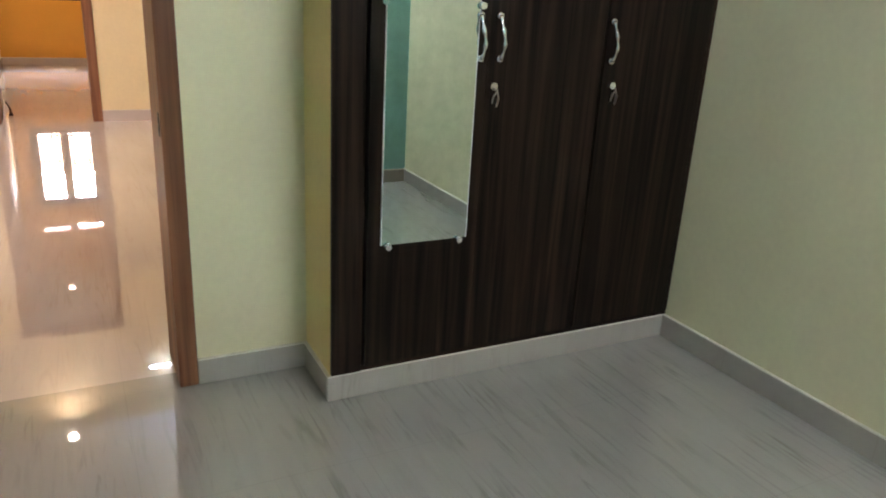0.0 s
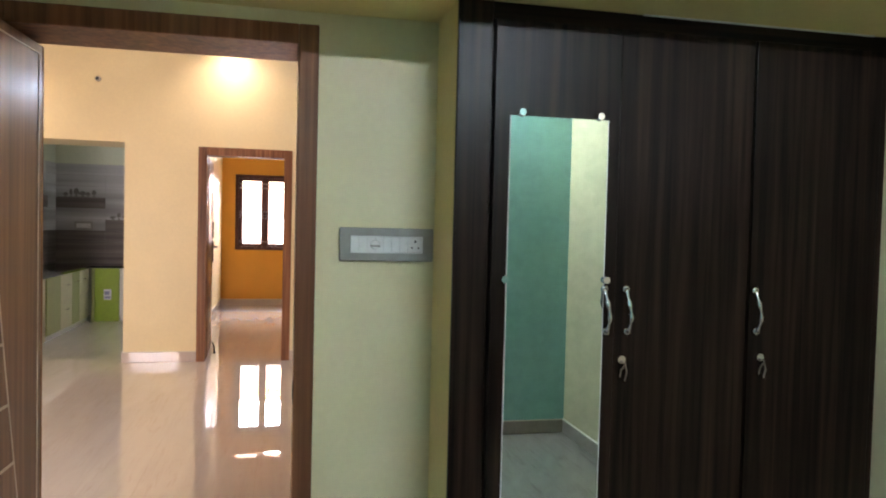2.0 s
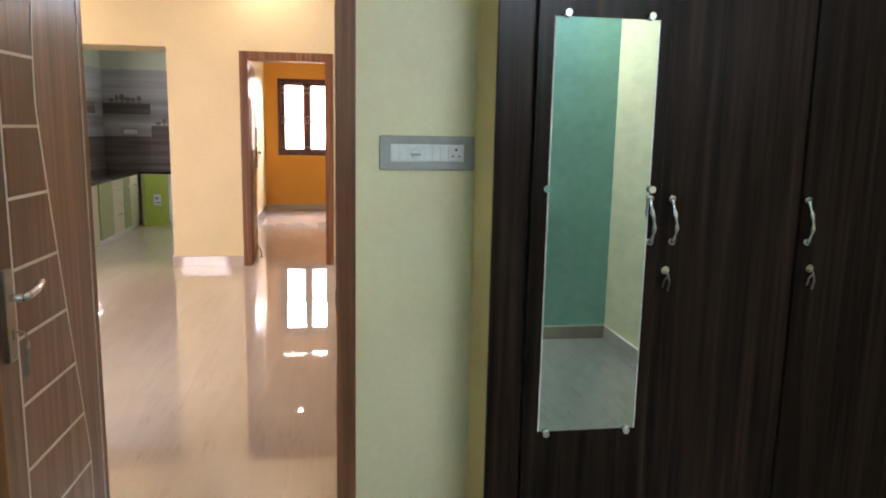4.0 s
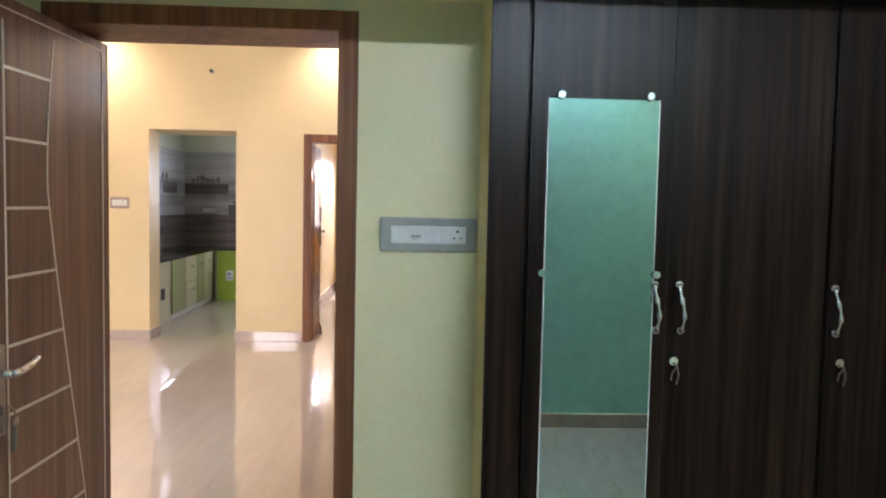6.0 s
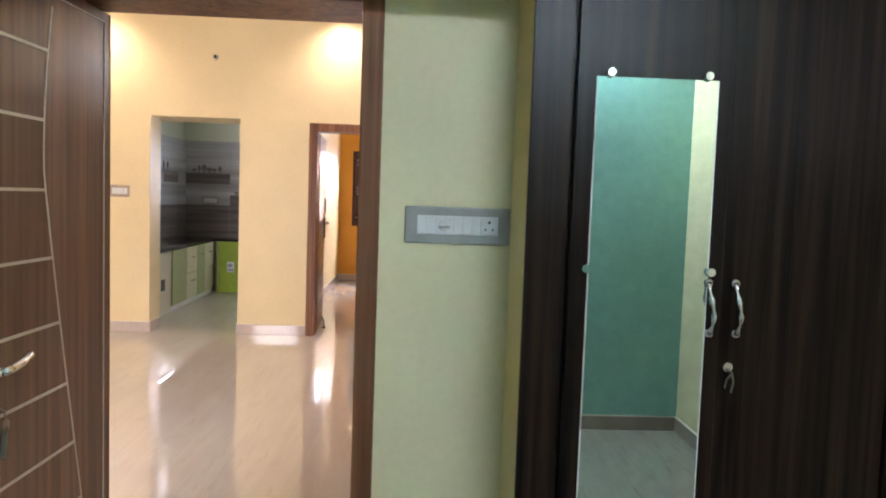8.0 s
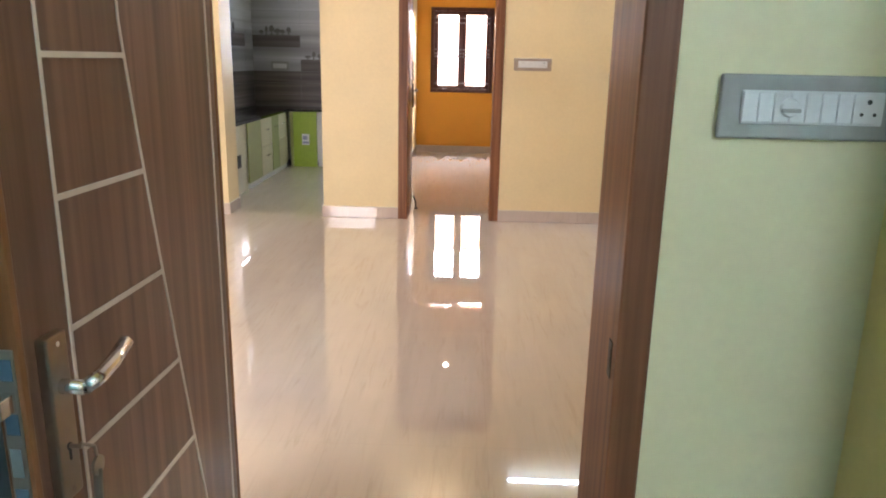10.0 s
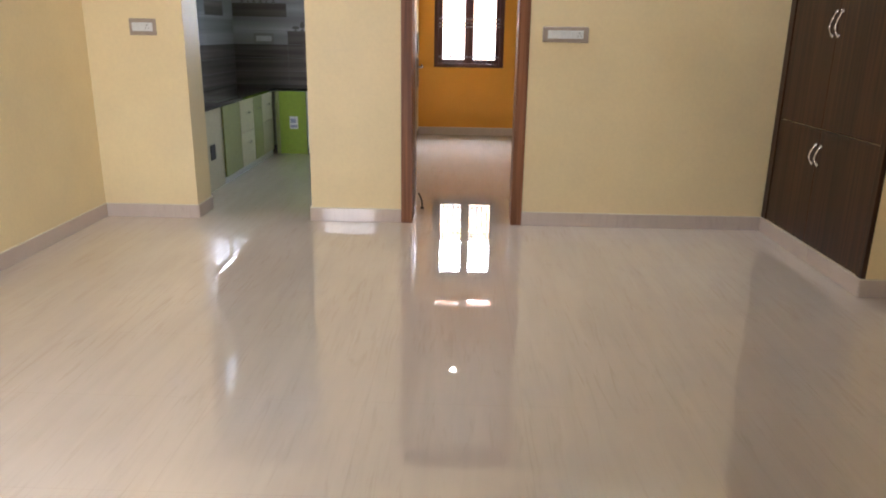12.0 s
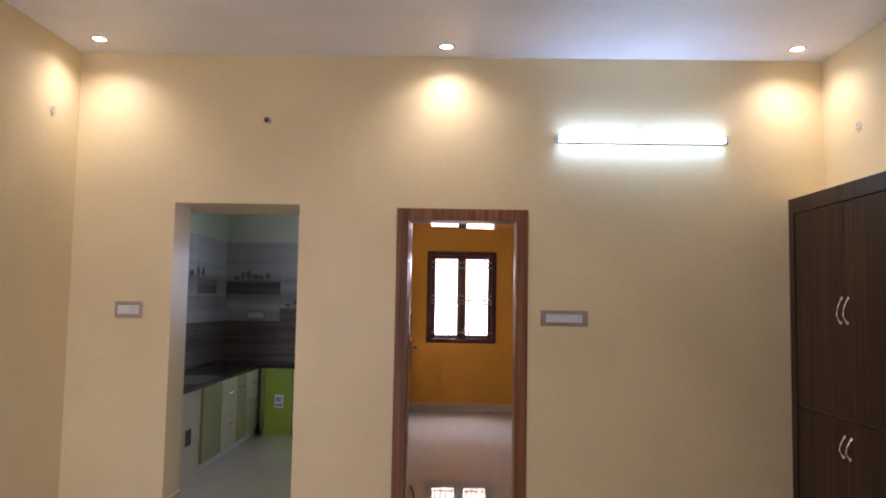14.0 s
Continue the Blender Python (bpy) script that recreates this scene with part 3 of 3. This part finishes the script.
def loft():
    y = -0.66
    l = thing("loft_cabinet", (0, -0.3, 2.1), "dark wenge storage loft cabinet with closed doors", "cabinet")
    part("bottom_rail", B(-1.45, 1.42, y, y + 0.016, 2.036, 2.095, bevel=0.002), M_WENGE_X, l)
    part("carcass", B(-1.45, 1.42, y + 0.006, -0.002, 2.102, CEIL - 0.002), M_WENGE, l)
    edges = (-1.45, -0.98, -0.58, -0.18, 0.22, 0.62, 1.02, 1.42)
    for i, (a, b) in enumerate(zip(edges, edges[1:])):
        d = part("door", B(a + 0.002, b - 0.002, y - 0.016, y + 0.005, 2.10, CEIL - 0.01, bevel=0.002), M_WENGE, l)
        bow_handle("handle", d, (a + 0.028) if i in (2, 4, 6) else (b - 0.028), y - 0.016, 2.215, 0.125, 0.006)


loft()


def switch_plate(name, x0, x1, z0, z1, y, plate, label, layout, socket=True):
    """A plate on a wall at y that faces -y, with a row of switches and a socket at its right end."""
    s = thing(name, ((x0 + x1) / 2, y, (z0 + z1) / 2), label, "switchboard")
    h, w = z1 - z0, x1 - x0
    part("plate", B(x0, x1, y - 0.013, y, z0, z1, bevel=0.005, segments=3), plate, s)
    ix0, ix1, iz0, iz1 = x0 + w * 0.115, x1 - w * 0.115, z0 + h * 0.24, z1 - h * 0.24
    part("inner_frame", B(ix0, ix1, y - 0.016, y - 0.0125, iz0, iz1, bevel=0.0015), M_SWITCH, s)
    n = layout
    step = (ix1 - ix0) / n
    for i in range(n):
        a, b = ix0 + i * step + 0.001, ix0 + (i + 1) * step - 0.001
        if socket and i >= n - 2:
            continue
        part("switch", B(a, b, y - 0.020, y - 0.0155, iz0 + 0.003, iz1 - 0.003, bevel=0.0015), M_SWITCH, s)
    if socket:
        a, b = ix1 - 2 * step + 0.001, ix1 - 0.001
        p = part("socket", B(a, b, y - 0.019, y - 0.0155, iz0 + 0.003, iz1 - 0.003, bevel=0.0015), M_SWITCH, s, "three-pin socket")
        c, zc, r = (a + b) / 2, (iz0 + iz1) / 2, h * 0.11
        for dx, dz, k in ((0, r, 0.004), (-r * 0.9, -r * 0.75, 0.003), (r * 0.9, -r * 0.75, 0.003)):
            part("pin_hole", cyl(bmesh.new(), (c + dx, y - 0.0165, zc + dz), (c + dx, y - 0.0196, zc + dz), k), M_DARK, p)
    return s


sb = switch_plate("switchboard", -0.300, -0.004, 1.279, 1.383, 0.0, M_PLATE, "long grey bedroom switchboard with white switches and socket", 9)
part("regulator", cyl(bmesh.new(), (-0.19, -0.019, 1.331), (-0.19, -0.026, 1.331), 0.016, 0.013, 20), M_SWITCH, sb, "round white fan regulator")
part("regulator_grip", B(-0.205, -0.175, -0.031, -0.025, 1.324, 1.330, bevel=0.001), M_PLATE, sb)


def tube_light(name, x0, x1, y, z, out, glow, label):
    """A batten with a lit tube on a wall at y; out: +1 or -1, the way it faces."""
    t = thing(name, ((x0 + x1) / 2, y, z), label, "tube light")
    a, b = sorted((y, y + out * 0.028))
    part("batten", B(x0 - 0.02, x1 + 0.02, a, b, z - 0.02, z + 0.024, bevel=0.004), M_SWITCH, t)
    part("tube", cyl(bmesh.new(), (x0, y + out * 0.045, z), (x1, y + out * 0.045, z), 0.016, None, 20), glow, t, "glowing white tube", True)
    for x in (x0, x1):
        part("end_cap", B(x - 0.012, x + 0.012, *sorted((y + out * 0.02, y + out * 0.066)), z - 0.022, z + 0.022, bevel=0.004), M_SWITCH, t)
    part("clip", B((x0 + x1) / 2 - 0.03, (x0 + x1) / 2 + 0.03, a, b, z + 0.02, z + 0.10, bevel=0.004), M_SWITCH, t, "white wall box above the batten")
    return t


tube_light("tube_light", 0.02, 1.16, -2.95, 2.48, 1, M_BEDTUBE, "lit white tube light on the turquoise wall")

# ---- hall ----
tube_light("tube_light", -0.215, 0.925, YF, 2.588, -1, M_TUBE, "lit white tube light on the cream wall")


def downlight(x, y, z, energy):
    d = thing("downlight", (x, y, z), "round white recessed ceiling downlight, lit warm", "downlight", "ceiling downlights")
    bm = bmesh.new()
    n = 28
    rings = [[bm.verts.new((x + r * math.cos(2 * math.pi * i / n), y + r * math.sin(2 * math.pi * i / n), zz)) for i in range(n)] for r, zz in ((0.058, z), (0.056, z - 0.006), (0.044, z - 0.006), (0.040, z - 0.001))]
    for a, b in zip(rings, rings[1:]):
        for i in range(n):
            bm.faces.new((a[i], a[(i + 1) % n], b[(i + 1) % n], b[i]))
    part("trim_ring", bm, M_SWITCH, d, "", True)
    part("lens", cyl(bmesh.new(), (x, y, z - 0.001), (x, y, z - 0.004), 0.041, None, 24), M_BULB, d, "glowing warm lens")
    lamp("downlight_beam", "SPOT", (x, y, z - 0.02), energy, (1.0, 0.86, 0.69), (x, y, 0), spot=145, soft=0.04)


for x, y in ((-3.27, 4.87), (-0.98, 4.94), (1.32, 4.91)):
    downlight(x, y, CEIL, L_DOWN)
for x, y in ((-0.92, 9.1),):
    downlight(x, y, CEIL, L_DOWN * 0.6)

switch_plate("switchboard", -3.208, -3.02, 1.320, 1.432, YF, M_TAUPE, "small taupe switchboard with one socket on cream wall", 4)
switch_plate("switchboard", -0.318, 0.0, 1.316, 1.420, YF, M_TAUPE, "long taupe switchboard beside the back room door", 9)


def wall_hook(at, n, label):
    h = thing("wall_box", at, label, "wall fitting")
    a, n = Vector(at), Vector(n)
    part("cover", cyl(bmesh.new(), a, a + n * 0.008, 0.034, 0.032, 20), M_INLAY, h)
    for k in (-0.012, 0.012):
        part("hole", cyl(bmesh.new(), a + Vector((0, 0, k)) + n * 0.006, a + Vector((0, 0, k)) + n * 0.0095, 0.005), M_DARK, h)


wall_hook((-3.53, 4.83, 2.665), (1, 0, 0), "round cream wall box with wire holes")
wall_hook((1.60, 4.72, 2.60), (-1, 0, 0), "round cream wall box with wire holes")
pipe = thing("pipe_end", (-2.21, YF, 2.694), "short open conduit end sticking out of the wall", "pipe")
part("sleeve", cyl(bmesh.new(), (-2.21, YF, 2.694), (-2.21, YF - 0.03, 2.694), 0.024, 0.022, 18), M_INLAY, pipe)
part("bore", cyl(bmesh.new(), (-2.212, YF - 0.028, 2.693), (-2.212, YF - 0.0315, 2.693), 0.018), M_DARK, pipe)


def hall_cupboard():
    x, y0, y1 = 1.362, 3.742, YF
    c = thing("cupboard", (1.5, 4.46, 0), "dark walnut built-in hall cupboard with four closed doors", "cupboard")
    part("plinth", B(x, 1.60, y0, y1, 0, 0.102), M_HALL, c)
    part("body", B(x + 0.02, 1.60, y0, y1, 0.102, 2.195), M_HALL, c, "cream plastered cupboard side")
    for a, b in ((y0, y0 + 0.055), (y1 - 0.075, y1)):
        part("stile", B(x - 0.006, x + 0.02, a, b, 0.102, 2.195, bevel=0.002), M_CUP, c)
    part("header", B(x - 0.006, x + 0.02, y0 + 0.055, y1 - 0.075, 2.095, 2.195, bevel=0.002), M_CUP, c)
    mid, gap = 4.475, 0.0015
    for z0, z1, zh, hh in ((0.106, 0.826, 0.672, 0.115), (0.832, 2.09, 1.455, 0.14)):
        for a, b, s in ((y0 + 0.058, mid - gap, -1), (mid + gap, y1 - 0.078, 1)):
            d = part("door", B(x + 0.001, x + 0.0205, a, b, z0, z1, bevel=0.0015), M_CUP, c)
            bow_handle("handle", d, x + 0.001, mid + s * 0.035, zh, hh, 0.012, M_CHROME, "y")


hall_cupboard()

# ---- back room ----
stop = thing("door_stopper", (-1.20, 5.75, 0), "dark metal door stopper on the floor by the open door", "door stopper")
part("foot", cyl(bmesh.new(), (-1.17, 5.62, 0), (-1.17, 5.62, 0.012), 0.018, 0.014), M_DARK, stop)
part("arm", sweep(bmesh.new(), [(-1.17, 5.62, 0.01), (-1.172, 5.63, 0.06), (-1.20, 5.65, 0.12)], 0.006), M_DARK, stop)


# ---- kitchen ----
CX, CZ = -3.03, 0.735            # base cabinet front and worktop height
wt = thing("worktop", (-3.3, 7.2, CZ), "black polished granite L-shaped kitchen worktop", "worktop")
part("long_slab", B(-3.612, CX + 0.03, YF + 0.3, 8.21, CZ - 0.03, CZ, bevel=0.003), M_GRANITE, wt)
part("short_slab", B(-3.612, -1.56, 8.2101, 8.812, CZ - 0.03, CZ, bevel=0.003), M_GRANITE, wt)
# A thin grey rectangle laid flat on the worktop.
sink = thing("sink", (-3.25, 6.6, CZ), "thin grey rectangle on the black worktop", "sink")
part("rim", B(-3.50, CX - 0.03, 6.42, 7.05, CZ, CZ + 0.004, bevel=0.001), M_PLATE, sink)


def rail_handle(parent, y, z, w=0.10):
    bm = sweep(bmesh.new(), [(CX + 0.018, y - w / 2, z), (CX + 0.04, y - w / 2 + 0.01, z), (CX + 0.044, y, z), (CX + 0.04, y + w / 2 - 0.01, z), (CX + 0.018, y + w / 2, z)], 0.005)
    part("handle", bm, M_CHROME, parent, "chrome drawer handle", True)


def base_unit(y0, y1, material, label, fronts):
    u = thing("base_cabinet", (CX, (y0 + y1) / 2, 0), label, "cabinet", "kitchen base cabinets")
    part("body", B(-3.60, CX, y0, y1, 0, CZ - 0.031), M_WHITELAM, u)
    for z0, z1, h in fronts:
        d = part("front", B(CX, CX + 0.018, y0 + 0.003, y1 - 0.003, z0, z1, bevel=0.002), material, u)
        if h:
            rail_handle(d, (y0 + y1) / 2, (z0 + z1) / 2 + h)


pl = thing("base_cabinet", (CX, 5.9, 0), "cream plastered worktop support with a socket hole", "cabinet", "kitchen base cabinets")
part("body", B(-3.60, CX, YF + 0.3, 6.42, 0, CZ - 0.031), M_CREAM, pl)
part("socket_box", B(CX, CX + 0.006, 6.08, 6.20, 0.27, 0.40, bevel=0.002), M_DARK, pl, "dark open socket box")
base_unit(6.425, 6.93, M_OLIVE, "olive green kitchen cabinet door under the grey rectangle", [(0.06, CZ - 0.034, 0)])
base_unit(6.935, 7.40, M_CREAM, "cream kitchen drawer unit with chrome handles", [(0.06, 0.38, 0.06), (0.385, CZ - 0.034, 0.03)])
base_unit(7.405, 7.72, M_OLIVE, "narrow olive green kitchen cabinet with chrome handle", [(0.06, CZ - 0.034, 0.2)])
base_unit(7.725, 8.15, M_CREAM, "cream kitchen drawer unit with chrome handles", [(0.06, 0.40, 0.0), (0.405, CZ - 0.034, 0.03)])
gp = thing("lime_panel", (-2.79, 8.2, 0), "bright lime green cabinet door with a white sticker", "cabinet")
part("panel", B(-2.945, -2.64, 8.18, 8.21, 0.0, CZ - 0.031, bevel=0.002), M_LIME, gp)
part("edge", B(-2.985, -2.947, 8.172, 8.21, 0.0, CZ - 0.031, bevel=0.002), M_OLIVE, gp)
st = part("sticker", B(-2.83, -2.735, 8.1775, 8.1805, 0.285, 0.425), M_PAPER, gp, "white printed sticker")
part("print", box(box(bmesh.new(), -2.82, -2.76, 8.1765, 8.178, 0.35, 0.40), -2.82, -2.745, 8.1765, 8.178, 0.30, 0.33), M_BLUEINK, st)
wc = thing("base_cabinet", (-2.1, 8.3, 0), "white kitchen base cabinet under the end worktop", "cabinet", "kitchen base cabinets")
part("body", B(-2.63, -1.56, 8.23, 8.81, 0, CZ - 0.031), M_WHITELAM, wc)
part("front", B(-2.636, -2.1, 8.205, 8.2295, 0.06, 0.37, bevel=0.002), M_WHITELAM, wc)
part("front", B(-2.636, -2.1, 8.205, 8.2295, 0.375, CZ - 0.034, bevel=0.002), M_WHITELAM, wc)


def wall_tiles():
    rows = [(CZ + i * 0.155, CZ + (i + 1) * 0.155) for i in range(9)]
    west = structure("tiling_west", B(-3.615, -3.609, YF + 0.3, 8.815, CZ, CZ + 1.395), M_GROUT, "grey wood-look wall tiles, darker near the worktop", "wall tiles")
    north = structure("tiling_north", B(-3.609, -2.3, 8.809, 8.815, CZ, CZ + 1.395), M_GROUT, "grey wood-look wall tiles, darker near the worktop", "wall tiles")
    g = 0.002
    for i, (a, b) in enumerate(rows):
        mat = M_TILE_D if i < 3 else M_TILE_L
        y = YF + 0.3
        while y < 8.8:
            e = min(y + 0.6, 8.806)
            part("tile", B(-3.609, -3.604, y + g, e - g, a + g, b - g), M_TILE_DW if i < 3 or (i == 5 and 7.3 < y < 8.1) else M_TILE_LW, west)
            y += 0.6
        for x0, x1 in ((-3.604, -2.96), (-2.96, -2.3)):
            dark = i < 3 or (i == 5 and x0 < -3) or (i == 3 and x0 > -3)
            zz = 0.0
            part("tile", B(x0 + g, x1 - g, 8.804, 8.809, a + g, b - g), M_TILE_D if dark else mat, north)
    # printed glassware standing on the dark tiles
    def glass(x, z, h, w, parent, turn=False):
        bm = bmesh.new()
        for k0, k1, f in ((0.0, 0.12, 0.7), (0.12, 0.35, 0.25), (0.35, 0.8, 1.0), (0.8, 1.0, 0.6)):
            if turn:
                box(bm, -3.604, -3.602, x - w * f / 2, x + w * f / 2, z + h * k0, z + h * k1)
            else:
                box(bm, x - w * f / 2, x + w * f / 2, 8.802, 8.804, z + h * k0, z + h * k1)
        part("glass_print", bm, M_PRINT, parent)
    zt = rows[5][1] + 0.004
    for x, h, w in ((-3.48, 0.06, 0.06), (-3.41, 0.11, 0.04), (-3.34, 0.12, 0.07), (-3.26, 0.08, 0.09), (-3.19, 0.07, 0.06), (-3.11, 0.10, 0.06)):
        glass(x, zt, h, w, north)
    for x, h, w in ((-2.86, 0.05, 0.08), (-2.78, 0.10, 0.05), (-2.70, 0.07, 0.06)):
        glass(x, rows[3][1] + 0.004, h, w, north)
    for y, h, w in ((7.66, 0.08, 0.1), (7.85, 0.12, 0.07), (8.0, 0.12, 0.08)):
        glass(y, zt, h, w, west, True)


wall_tiles()
switch_plate("switchboard", -3.36, -3.12, 1.205, 1.325, 8.804, M_PLATE, "grey kitchen switchboard on the tiled wall", 5)
